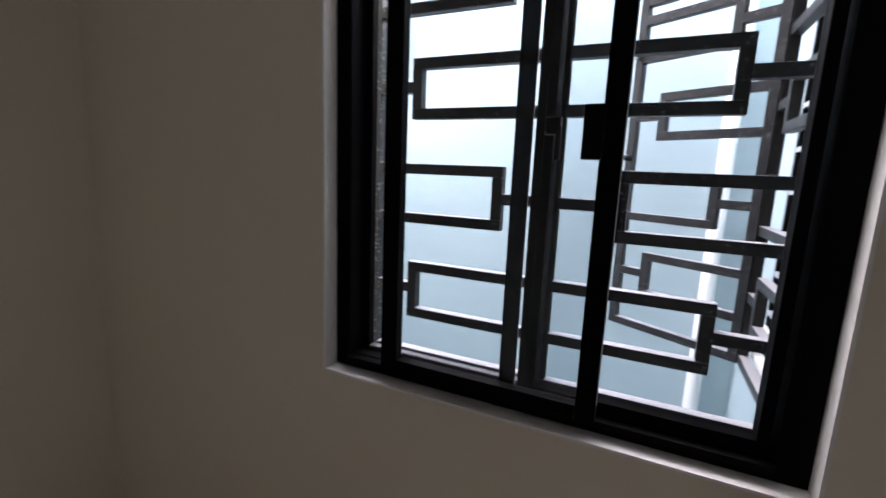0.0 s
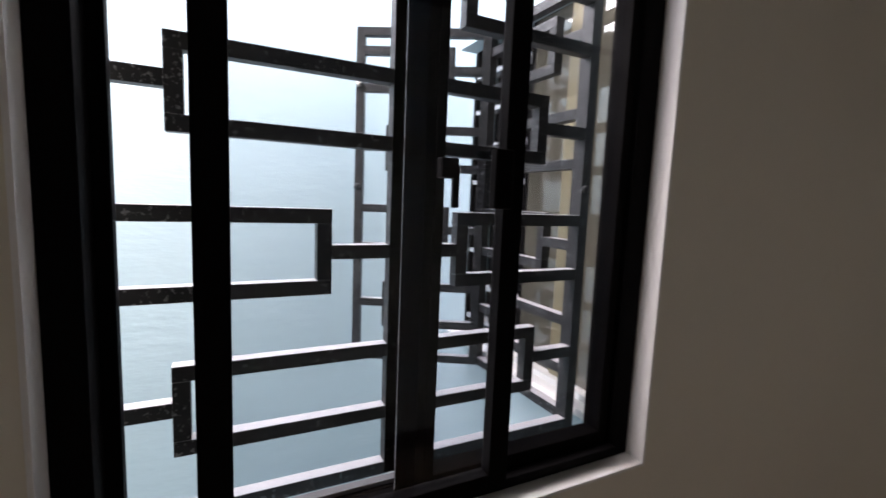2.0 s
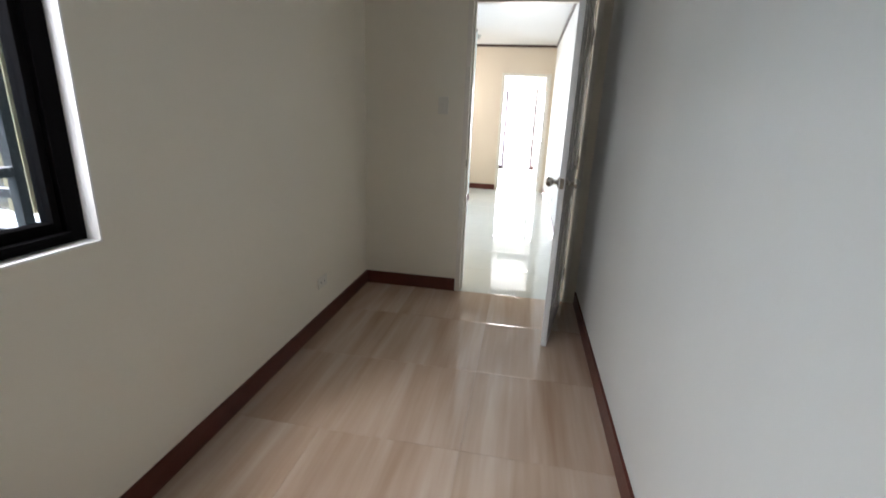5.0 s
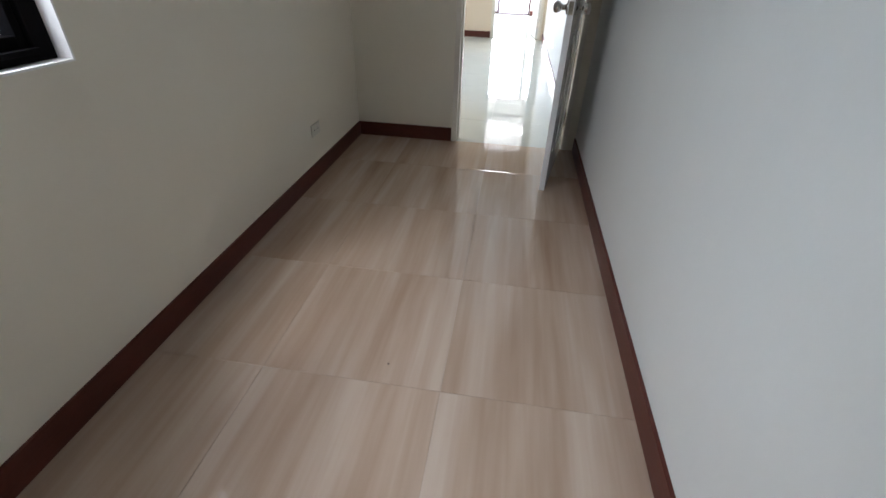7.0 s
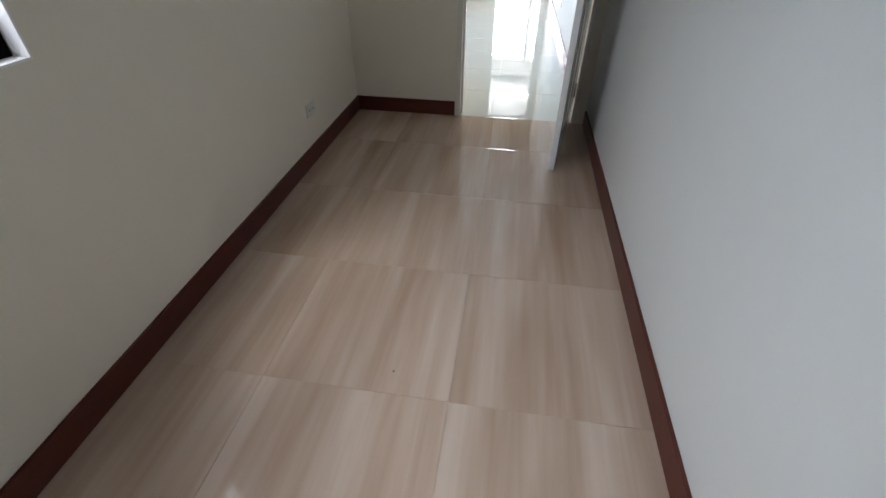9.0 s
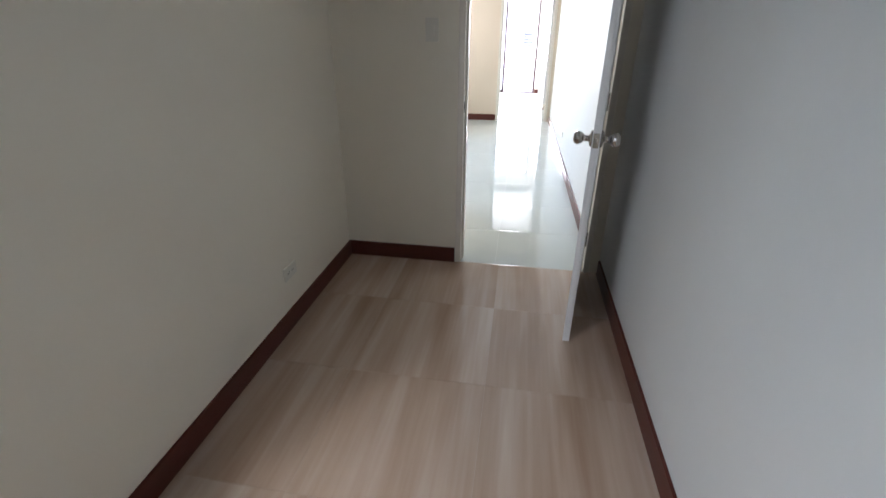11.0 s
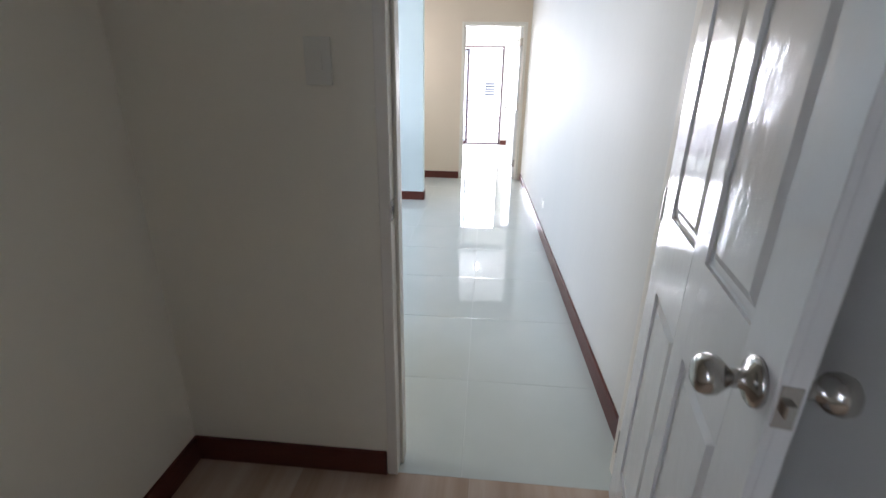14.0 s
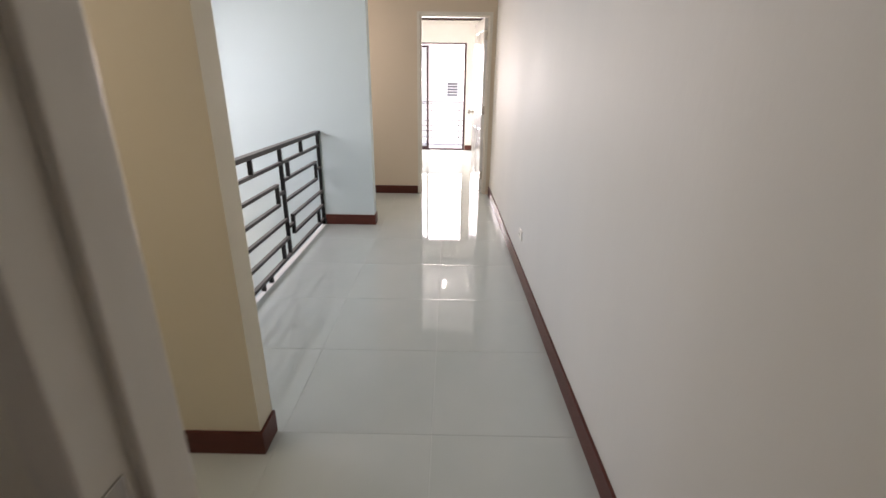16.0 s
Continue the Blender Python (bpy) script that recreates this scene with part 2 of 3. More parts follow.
def box_part(name, boxes, mat, parent=None, label="", bevel=0.0):
    bm = bmesh.new()
    for lo, hi in boxes:
        add_box(bm, lo, hi, bevel)
    return part(name, bm, mat, parent, label)


def structure(name, boxes, mat, label="", category="wall", bevel=0.0):
    return tagged(box_part(name, boxes, mat, None, label, bevel), label, category, kind="structure")


def empty(name, at, label="", category="", group="", kind=""):
    ob = new(name)
    ob.matrix_world = Matrix.Translation(at) if not isinstance(at, Matrix) else at
    return tagged(ob, label, category, group, kind)


# ---- the plan ----
XB, XE = -1.90, 2.21            # back and end wall of the room
YR, YL = -0.620, 0.996            # right and left wall of the room
CEIL_Z = 2.50
END_T = 0.10                    # thickness of the end wall
X2 = XE + END_T
DOOR_L, DOOR_R, DOOR_TOP = 0.247, -0.530, 2.035
WX0, WX1, WZ0, WZ1 = -0.940, 0.030, 0.915, 2.06   # window opening
YH = -0.585                      # right wall of the hall, where it leaves the room
YH_FAR = -0.555                  # and at its far end
PIER_X, PIER_Y = 3.268, 0.656   # near pier
STAIR_Y, STAIR_X0, STAIR_X1 = 1.20, 3.385, 6.21
FAR_X = 7.59
HALL_Z = 2.56
BAL_X = 11.70
YC = -0.585                     # face of the skirting on the long wall
LOW = -2.9

# walls of the room
structure("wall_window", [((XB, YL, 0), (WX0 - 0.006, YL + 0.12, CEIL_Z)), ((WX1 + 0.006, YL, 0), (XE, YL + 0.12, CEIL_Z)),
                          ((WX0 - 0.006, YL, 0), (WX1 + 0.006, YL + 0.12, WZ0 - 0.006)), ((WX0 - 0.006, YL, WZ1 + 0.006), (WX1 + 0.006, YL + 0.12, CEIL_Z))],
          CREAM, "plain cream painted wall with a window opening")
structure("wall_long", [((XB - 0.1, YR - 0.12, 0), (XE + 0.05, YR, 2.7)), ((XE + 0.05, YR - 0.12, 0), (FAR_X, YH, 2.7))], PALE, "long plain pale painted wall beside room and hall")


def run_out(ob):
    """Lets the far end of what lies on the hall's wall come in a little, as the wall does."""
    for v in ob.data.vertices:
        if v.co.x > 6 and v.co.y > YH - 0.01:
            v.co.y += YH_FAR - YH


run_out(bpy.data.objects["wall_long"])
structure("wall_back", [((XB - 0.1, YR, 0), (XB, YL + 0.12, CEIL_Z))], CREAM, "plain cream painted wall at the end of the room")
structure("wall_end", [((XE, DOOR_L + 0.03, 0), (X2, 2.6, 2.6)), ((XE, YR, 0), (X2, DOOR_R - 0.03, 2.6)),
                       ((XE, DOOR_R - 0.03, DOOR_TOP + 0.03), (X2, DOOR_L + 0.03, 2.6))],
          CREAM, "plain cream painted wall with a doorway")
structure("ceiling_room", [((XB, YR, CEIL_Z), (XE, YL, CEIL_Z + 0.1))], CEIL, "flat white painted ceiling", "ceiling")
structure("ceiling_hall", [((X2, YR, HALL_Z), (FAR_X, 2.6, HALL_Z + 0.1))], CEIL, "flat white painted ceiling of the hall", "ceiling")
# hall
structure("wall_pier_near", [((PIER_X, PIER_Y, 0), (STAIR_X0, 2.6, HALL_Z))], PIER, "cream painted wall end beside the stairwell")
structure("wall_pier_far", [((6.21, 0.697, LOW), (6.335, 2.7, HALL_Z))], BLUE, "pale blue painted wall end beside the stairwell")
structure("wall_far", [((FAR_X, 0.353, 0), (FAR_X + 0.1, 2.7, 2.7)), ((FAR_X, -0.72, 0), (FAR_X + 0.1, -0.510, 2.7)),
                       ((FAR_X, -0.510, 2.09), (FAR_X + 0.1, 0.353, 2.7))], WARM, "cream painted wall with a doorway to the front room")
structure("wall_alcove", [((X2, 2.1, 0), (PIER_X, 2.2, HALL_Z))], WARM, "plain cream wall closing the alcove")
structure("wall_recess", [((6.335, 1.9, 0), (FAR_X, 2.0, HALL_Z))], WARM, "plain cream wall closing the recess")
# The opening from 0.9 to 2.2 m is unseen, added behind the fill lamp.
structure("wall_stair", [((STAIR_X0 - 0.12, 2.62, LOW), (6.21, 2.72, 0.9)), ((STAIR_X0 - 0.12, 2.62, 2.2), (6.21, 2.72, HALL_Z)),
                         ((STAIR_X0 - 0.12, 2.62, 0.9), (4.0, 2.72, 2.2)), ((5.6, 2.62, 0.9), (6.21, 2.72, 2.2)),
                         ((STAIR_X0 - 0.12, STAIR_Y, LOW), (STAIR_X0, 2.62, -0.15)), ((STAIR_X0, STAIR_Y - 0.1, LOW), (6.21, STAIR_Y, -0.15))],
          BLUE, "pale blue walls of the stairwell")
structure("floor_lower", [((STAIR_X0, STAIR_Y, LOW), (6.21, 2.62, LOW + 0.05))], TILE, "pale tiled floor of the storey below", "floor")
# front room
structure("wall_front_side", [((FAR_X + 0.1, -0.85, 0), (BAL_X, -0.75, 2.75))], FRONTWALL, "plain cream side wall of the front room")
structure("wall_front_far", [((FAR_X + 0.1, 2.6, 0), (BAL_X + 0.1, 2.7, 2.75))], FRONTWALL, "plain cream side wall of the front room")
structure("wall_balcony", [((BAL_X, 1.35, 0), (BAL_X + 0.12, 2.6, 2.75)), ((BAL_X, -0.85, 0), (BAL_X + 0.12, -0.36, 2.75)),
                           ((BAL_X, -0.36, 2.10), (BAL_X + 0.12, 1.35, 2.75))], FRONTWALL, "cream painted wall with a wide balcony door")
structure("ceiling_front", [((FAR_X + 0.1, -0.85, 2.545), (BAL_X, 2.6, 2.8))], CEIL, "flat white painted ceiling of the front room", "ceiling")

# floors: slab with grout, tiles on it at the end of the file
structure("floor_room", [((XB, YR, -0.15), (XE + 0.005, YL, -0.0015))], GROUT, "wood-pattern porcelain tile floor of the room", "floor")
structure("floor_hall", [((XE + 0.005, YR, -0.15), (FAR_X + 0.1, STAIR_Y, -0.0015)), ((XE + 0.005, STAIR_Y, -0.15), (PIER_X + 0.05, 2.2, -0.0015)),
                         ((6.25, STAIR_Y, -0.15), (FAR_X + 0.1, 2.2, -0.0015))], HALLGROUT, "polished pale porcelain tile floor of the hall", "floor")
structure("floor_front", [((FAR_X + 0.1, -0.85, -0.15), (BAL_X + 0.1, 2.6, -0.0015))], HALLGROUT, "polished pale porcelain tile floor of the front room", "floor")


def skirting(name, boxes):
    return structure(name, boxes, TRIM, "red-brown wooden skirting along the foot of a wall", "skirting", 0.002)


BH = 0.10
skirting("baseboard_window_wall", [((XB, YL - 0.012, 0), (XE, YL, BH))])
skirting("baseboard_long_wall", [((XB, YR, 0), (XE - 0.03, YR + 0.012, BH)), ((X2, YH, 0), (FAR_X, YH + 0.012, BH))])
run_out(bpy.data.objects["baseboard_long_wall"])
skirting("baseboard_end_wall", [((XE - 0.012, DOOR_L + 0.038, 0), (XE, YL - 0.012, BH))])
skirting("baseboard_near_pier", [((PIER_X - 0.012, PIER_Y - 0.012, 0), (PIER_X, 2.1, BH)), ((PIER_X, PIER_Y - 0.012, 0), (STAIR_X0, PIER_Y, BH))])
skirting("baseboard_far_pier", [((6.198, 0.685, 0), (6.21, STAIR_Y - 0.02, BH)), ((6.21, 0.685, 0), (6.335, 0.697, BH))])
skirting("baseboard_far_wall", [((FAR_X - 0.012, 0.357, 0), (FAR_X, 1.9, BH))])
skirting("baseboard_front_room", [((BAL_X - 0.012, -0.75, 0), (BAL_X, -0.365, BH)), ((BAL_X - 0.012, 1.40, 0), (BAL_X, 2.6, BH)), ((FAR_X + 0.1, -0.75, 0), (BAL_X - 0.012, -0.738, BH))])


def cornice(name, boxes, z, h=0.04):
    return structure(name, [((a[0], a[1], z - h), (b[0], b[1], z)) for a, b in boxes], CORNICE, "dark brown wooden cornice strip under the ceiling", "cornice", 0.002)


cornice("trim_cornice_room", [((XB, YL - 0.02), (XE, YL)), ((XE - 0.02, YR + 0.02), (XE, YL - 0.02)), ((XB, YR), (XE, YR + 0.02))], CEIL_Z)
run_out(cornice("trim_cornice_hall_side", [((X2, YH - 0.004), (FAR_X - 0.02, YH + 0.02))], HALL_Z))
cornice("trim_cornice_hall", [((FAR_X - 0.02, YH_FAR), (FAR_X, 1.9)), ((6.19, 0.69), (6.21, 2.6))], HALL_Z)
cornice("trim_cornice_front", [((BAL_X - 0.02, -0.75), (BAL_X, 2.6)), ((FAR_X + 0.1, -0.75), (BAL_X - 0.02, -0.73))], 2.545, 0.045)

# ---- door frame and door of the room ----


def door_frame(name, x0, x1, y_right, y_left, top, face, label):
    """Jambs, head and stops of a doorway through a wall along y."""
    ob = empty(name, (x0, y_left, 0), label, "door frame", kind="structure")
    inv = Matrix.Translation((-x0, -y_left, 0))
    p = 0.006
    items = (("jamb", ((x0 - p, y_left, 0), (x1 + p, y_left + face, top + face))), ("jamb", ((x0 - p, y_right - face, 0), (x1 + p, y_right, top + face))),
             ("head", ((x0 - p, y_right, top), (x1 + p, y_left, top + face))),
             ("door_stop", ((x0 + 0.045, y_left - 0.012, 0), (x1 + p - 0.002, y_left, top))), ("door_stop", ((x0 + 0.045, y_right, 0), (x1 + p - 0.002, y_right + 0.012, top))),
             ("door_stop", ((x0 + 0.045, y_right + 0.012, top - 0.012), (x1 + p - 0.002, y_left - 0.012, top))))
    for n, (lo, hi) in items:
        bm = bmesh.new()
        add_box(bm, lo, hi, 0.003)
        bm.transform(inv)
        part(n, bm, CASING, ob)
    return ob, inv


room_frame, inv = door_frame("door_frame", XE, X2, DOOR_R, DOOR_L, DOOR_TOP, 0.034, "cream-white painted wooden door frame with a strike plate")
bm = bmesh.new()
add_box(bm, (XE - 0.004, DOOR_L - 0.0025, 0.945), (XE + 0.032, DOOR_L + 0.001, 1.005), 0.001)
bm.transform(inv)
part("strike_plate", bm, CHROME, room_frame, "satin steel strike plate")
bm = bmesh.new()
add_box(bm, (XE + 0.008, DOOR_L - 0.0035, 0.962), (XE + 0.022, DOOR_L - 0.002, 0.988))
bm.transform(inv)
part("strike_hole", bm, DARKHOLE, room_frame, "dark latch hole")
door_frame("door_frame", FAR_X, FAR_X + 0.1, -0.474, 0.318, 2.055, 0.036, "white painted wooden door frame of the front room")


def panel_door(name, m, width, height, thick, mat, label):
    """A moulded six-panel door leaf hung at its local origin, along -x; y is its thickness."""
    ob = empty(name, m, label, "door")
    st = 0.105
    body = bmesh.new()
    panels = bmesh.new()
    mid = width / 2
    gap = 0.039
    cols = ((st, mid - gap), (mid + gap, width - st))
    rows = ((0.20, 0.81), (1.012, height - 0.13))
    core = 0.011
    add_box(body, (-width, -thick / 2 + core, 0), (0, thick / 2 - core, height))
    for s in (-1, 1):
        y0, y1 = s * (thick / 2 - core), s * thick / 2
        xs = [0, st, mid - gap, mid + gap, width - st, width]
        for a, b in ((xs[0], xs[1]), (xs[2], xs[3]), (xs[4], xs[5])):
            add_box(body, (-a, y0, 0), (-b, y1, height), 0.0015)
        for c0, c1 in cols:
            zs = [0] + [z for r in rows for z in r] + [height]
            for a, b in zip(zs[::2], zs[1::2]):
                add_box(body, (-c0, y0, a), (-c1, y1, b))
            for r0, r1 in rows:
                vs = []
                for inset, depth in ((0.0, -0.002), (0.004, -0.004), (0.018, -0.004), (0.034, 0.0035)):
                    y = s * (thick / 2 - core + 0.003 + (depth + 0.004) * 0.8)
                    vs.append([panels.verts.new((-x, y, z)) for x, z in ((c0 + inset, r0 + inset), (c1 - inset, r0 + inset), (c1 - inset, r1 - inset), (c0 + inset, r1 - inset))])
                for p, q in zip(vs, vs[1:]):
                    for i in range(4):
                        panels.faces.new((p[i], p[(i + 1) % 4], q[(i + 1) % 4], q[i]))
                panels.faces.new(vs[-1])
    bmesh.ops.recalc_face_normals(panels, faces=panels.faces)
    part("leaf", body, mat, ob)
    part("raised_panels", panels, mat, ob, "moulded raised door panels")
    return ob


leaf_angle = 10.3
room_door = panel_door("door_1", pose(2.200, -0.503, 0.006, 0, 0, -leaf_angle), 0.751, 2.02, 0.031, WHITE, "white gloss panelled wooden door standing open, with steel knobs")
for s in (1, -1):
    bm = bmesh.new()
    add_turned(bm, [(0, 0.033), (s * 0.006, 0.033), (s * 0.010, 0.028), (s * 0.014, 0.013), (s * 0.032, 0.012), (s * 0.038, 0.018), (s * 0.046, 0.025), (s * 0.058, 0.0275), (s * 0.068, 0.024), (s * 0.074, 0.015), (s * 0.0745, 0.006)],
               "y", (-0.705, s * 0.0155, 0.965), 28)
    part("knob", bm, CHROME, room_door, "satin steel door knob", True)
box_part("latch_plate", [((-0.7525, -0.0115, 0.936), (-0.7495, 0.0115, 0.994))], CHROME, room_door, "satin steel latch plate", 0.001)
box_part("latch_bolt", [((-0.762, -0.006, 0.956), (-0.750, 0.006, 0.974))], CHROME, room_door, "satin steel latch bolt", 0.002)
for z in (0.22, 1.02, 1.80):
    bm = bmesh.new()
    add_turned(bm, [(z - 0.045, 0.006), (z + 0.045, 0.006)], "z", (0.006, -0.018, 0), 12)
    add_box(bm, (-0.001, -0.019, z - 0.045), (0.002, 0.019, z + 0.045))
    part("hinge", bm, CHROME, room_door, "steel butt hinge")

front_door = panel_door("door_2", pose(FAR_X + 0.110, -0.446, 0.006, 0, 0, 185.5), 0.76, 2.05, 0.040, WHITE, "white gloss panelled wooden door standing open into the front room")
for s in (1, -1):
    bm = bmesh.new()
    add_turned(bm, [(0, 0.033), (s * 0.008, 0.03), (s * 0.012, 0.013), (s * 0.034, 0.012), (s * 0.046, 0.025), (s * 0.060, 0.027), (s * 0.073, 0.016)], "y", (-0.70, s * 0.020, 0.965), 20)
    part("knob", bm, CHROME, front_door, "satin steel door knob", True)
for z in (0.22, 1.02, 1.86):
    bm = bmesh.new()
    add_turned(bm, [(z - 0.05, 0.007), (z + 0.05, 0.007)], "z", (0.006, 0.024, 0), 12)
    add_box(bm, (-0.004, -0.02, z - 0.05), (0.003, 0.022, z + 0.05))
    part("hinge", bm, CHROME, front_door, "steel butt hinge")

# ---- window of the room ----
window = empty("window_1", ((WX0 + WX1) / 2, 1.06, WZ0), "black aluminium sliding window standing ajar, with clear glass", "window", kind="structure")
WINV = Matrix.Translation((-(WX0 + WX1) / 2, -1.06, -WZ0))


def win_part(name, boxes, mat, label="", bevel=0.002, parent=window):
    bm = bmesh.new()
    for lo, hi in boxes:
        add_box(bm, lo, hi, bevel)
    bm.transform(WINV)
    return part(name, bm, mat, parent, label)


FY0, FY1 = 1.036, 1.112
win_part("window_frame", [((WX0, FY0, WZ0), (WX0 + 0.042, FY1, WZ1)), ((WX1 - 0.050, FY0, WZ0), (WX1, FY1, WZ1)),
                          ((WX0 + 0.042, FY0, WZ0), (WX1 - 0.050, FY1, WZ0 + 0.032)), ((WX0 + 0.042, FY0, WZ1 - 0.03), (WX1 - 0.042, FY1, WZ1)),
                          ((WX0 + 0.042, 1.046, WZ0 + 0.032), (WX1 - 0.042, 1.050, WZ0 + 0.034)), ((WX0 + 0.042, 1.082, WZ0 + 0.032), (WX1 - 0.042, 1.086, WZ0 + 0.034)),
                          ((WX0 + 0.042, 1.090, WZ0), (WX0 + 0.062, FY1, WZ1)), ((WX1 - 0.056, 1.088, WZ0 + 0.033), (WX1 - 0.050, FY1, WZ1))], BLACKALU)


def sash(x0, x1, s0, s1, y0, y1, label):
    zb, zt = WZ0 + 0.033, WZ1 - 0.03
    ob = win_part("sash", [((x0, y0, zb), (x0 + s0, y1, zt)), ((x1 - s1, y0, zb), (x1, y1, zt)), ((x0 + s0, y0, zb), (x1 - s1, y1, zb + 0.028)), ((x0 + s0, y0, zt - 0.035), (x1 - s1, y1, zt))], BLACKALU, label)
    ym = (y0 + y1) / 2
    pane = win_part("pane", [((x0 + s0, ym - 0.0025, zb + 0.028), (x1 - s1, ym + 0.0025, zt - 0.035))], GLASS, "clear glass pane", 0, ob)
    pane.visible_shadow = False
    return ob


win_part("track", [((WX0 + 0.042, 1.020, WZ0 + 0.020), (WX1 - 0.050, FY0, WZ0 + 0.033))], BLACKALU)
# Bright line along the frame's outer foot, painted as a paler strip.
win_part("track", [((WX0 + 0.062, 1.090, WZ0 + 0.0335), (WX1 - 0.056, 1.108, WZ0 + 0.042))], LITALU, "outer window track, grey for the light on its top")
front_sash = sash(-0.787, -0.307, 0.042, 0.038, 1.006, 1.032, "black aluminium inner sash slid off its jamb")
rear_sash = sash(-0.452, -0.028, 0.018, 0.020, 1.044, 1.086, "black aluminium outer sash")
win_part("interlock", [((-0.470, 1.044, WZ0 + 0.033), (-0.452, 1.052, WZ1 - 0.03))], BLACKALU, "thin black interlock strip", 0.001, rear_sash)
seal = win_part("seal", [((-0.508, 1.0345, WZ0 + 0.033), (-0.473, 1.038, WZ1 - 0.03))], SMOKED, "smoky translucent sealing strip", 0, rear_sash)
seal.visible_shadow = False
win_part("lock_box", [((-0.374, 0.988, 1.437), (-0.340, 1.006, 1.530))], BLACKALU, "black sash pull box", 0.003, front_sash)
win_part("latch_lever", [((-0.428, 1.024, 1.436), (-0.417, 1.034, 1.500)), ((-0.450, 1.024, 1.482), (-0.419, 1.044, 1.514))], BLACKALU, "black crescent latch", 0.003, rear_sash)
structure("window_reveal", [((WX0, YL - 0.003, WZ0 - 0.006), (WX1 + 0.006, YL + 0.119, WZ0)), ((WX1, YL - 0.003, WZ0), (WX1 + 0.006, YL + 0.119, WZ1)), ((WX0 - 0.006, YL - 0.003, WZ0 - 0.006), (WX0, YL + 0.119, WZ1)), ((WX0, YL - 0.003, WZ1), (WX1, YL + 0.119, WZ1 + 0.006))],
          REVEAL, "white painted edge round the window opening", "window reveal")

# ---- grilles ----
BAR = 0.026


def grille_half(ob, w, flip, r=0.251, q=0.72, z0=0.912, top=1.98, bar=BAR):
    """One half of the grille: bars in a fret of open rectangles, from local x = 0 (outer post) to w (inner post)."""
    def f(x):
        return w - x if flip else x
    h = bar / 2
    bars = []

    def hor(a, b, z):
        bars.append(("bar", (min(f(a), f(b)), -h, z - h), (max(f(a), f(b)), h, z + h)))

    def ver(x, za, zb):
        bars.append(("bar", (f(x) - h, -h, za), (f(x) + h, h, zb)))
    g = h
    r, q = w * r, w * q
    for z in (1.667, 1.547):
        hor(r - g, w - g, z)
    ver(r, 1.560, 1.654)
    hor(g, r - g, 1.611)
    for z in (1.411, 1.284):
        hor(g, q + g, z)
    ver(q, 1.297, 1.398)
    hor(q + g, w - g, 1.347)
    for z in (1.155, 1.029):
        hor(r - g, w - g, z)
    ver(r, 1.042, 1.142)
    hor(g, r - g, 1.096)
    for z in (1.795, 1.910):
        hor(g, q + g, z)
    ver(q, 1.808, 1.897)
    hor(q + g, w - g, 1.852)
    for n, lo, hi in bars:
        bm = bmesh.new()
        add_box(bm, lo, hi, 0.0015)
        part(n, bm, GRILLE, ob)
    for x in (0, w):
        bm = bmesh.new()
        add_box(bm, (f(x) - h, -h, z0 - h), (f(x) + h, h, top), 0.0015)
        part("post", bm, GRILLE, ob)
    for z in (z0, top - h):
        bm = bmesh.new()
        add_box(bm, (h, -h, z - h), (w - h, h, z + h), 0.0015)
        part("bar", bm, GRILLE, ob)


GL = "grey-black steel fret grille"
g1 = empty("window_grille", (-0.936, 1.205, 0), GL + " fixed outside the window", "window grille", "window grilles")
grille_half(g1, 0.478, False)
g2 = empty("window_grille", (-0.458, 1.205, 0), GL + " fixed outside the window", "window grille", "window grilles")
grille_half(g2, 0.466, True, 0.29, 0.693)
g3 = empty("window_grille", pose(-0.345, 1.856, 0, 0, 0, -30), GL + " leaf open over the light well", "window grille", "window grilles")
grille_half(g3, 0.40, False)
g4 = empty("window_grille", pose(0.030, 1.240, 0, 0, 0, 91), GL + " standing out from the wall", "window grille", "window grilles")
grille_half(g4, 0.42, True)

for z in (1.479, 1.802):
    bm = bmesh.new()
    add_turned(bm, [(-0.034, 0.006), (-0.030, 0.011), (-0.020, 0.011), (-0.012, 0.007)], "y", (0, 0, z), 14)
    part("knob", bm, GRILLE if z < 1.6 else CHROME, g3, "small round catch", True)
bm = bmesh.new()
add_turned(bm, [(-0.024, 0.004), (-0.021, 0.009), (-0.012, 0.009)], "y", (0.462, 0, 1.485), 12)
part("bolt", bm, GRILLE, g2, "small round bolt", True)

# ---- light well outside ----
structure("wall_neighbour", [((-4, 2.35, LOW), (0.24, 2.47, 4.2))], OUTWALL, "pale rendered neighbouring wall across the light well")
# Solid box in place of a reflecting, curtained window.
structure("glass_light_well_end", [((0.12, 1.135, 0.95), (0.24, 1.56, 3.2))], TANGLASS, "reflective beige window glass at the end of the light well, built solid")
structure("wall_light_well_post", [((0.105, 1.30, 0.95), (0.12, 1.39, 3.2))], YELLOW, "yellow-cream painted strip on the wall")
structure("wall_light_well_side", [((0.12, 1.135, LOW), (0.24, 2.35, 0.93)), ((0.12, 1.93, 0.93), (0.24, 2.35, 3.2)), ((0.12, 1.56, 2.05), (0.24, 1.93, 3.2))], OUTWALL, "pale rendered end wall of the light well")
structure("wall_light_well_ledge", [((0.045, 1.15, 0.915), (0.12, 1.93, 0.935)), ((0.085, 1.15, 0.935), (0.12, 1.93, 0.952))], REVEAL, "white painted ledge below the wall", "ledge", 0.002)
structure("wall_light_well_lintel", [((0.05, 1.40, 2.0), (0.119, 1.93, 2.05))], OUTWALL, "pale rendered lintel over the end window", "lintel", 0.003)
side = empty("window_3", (0.18, 1.745, 0.95), "dark louvred window with pale slats in the end wall", "window", kind="structure")
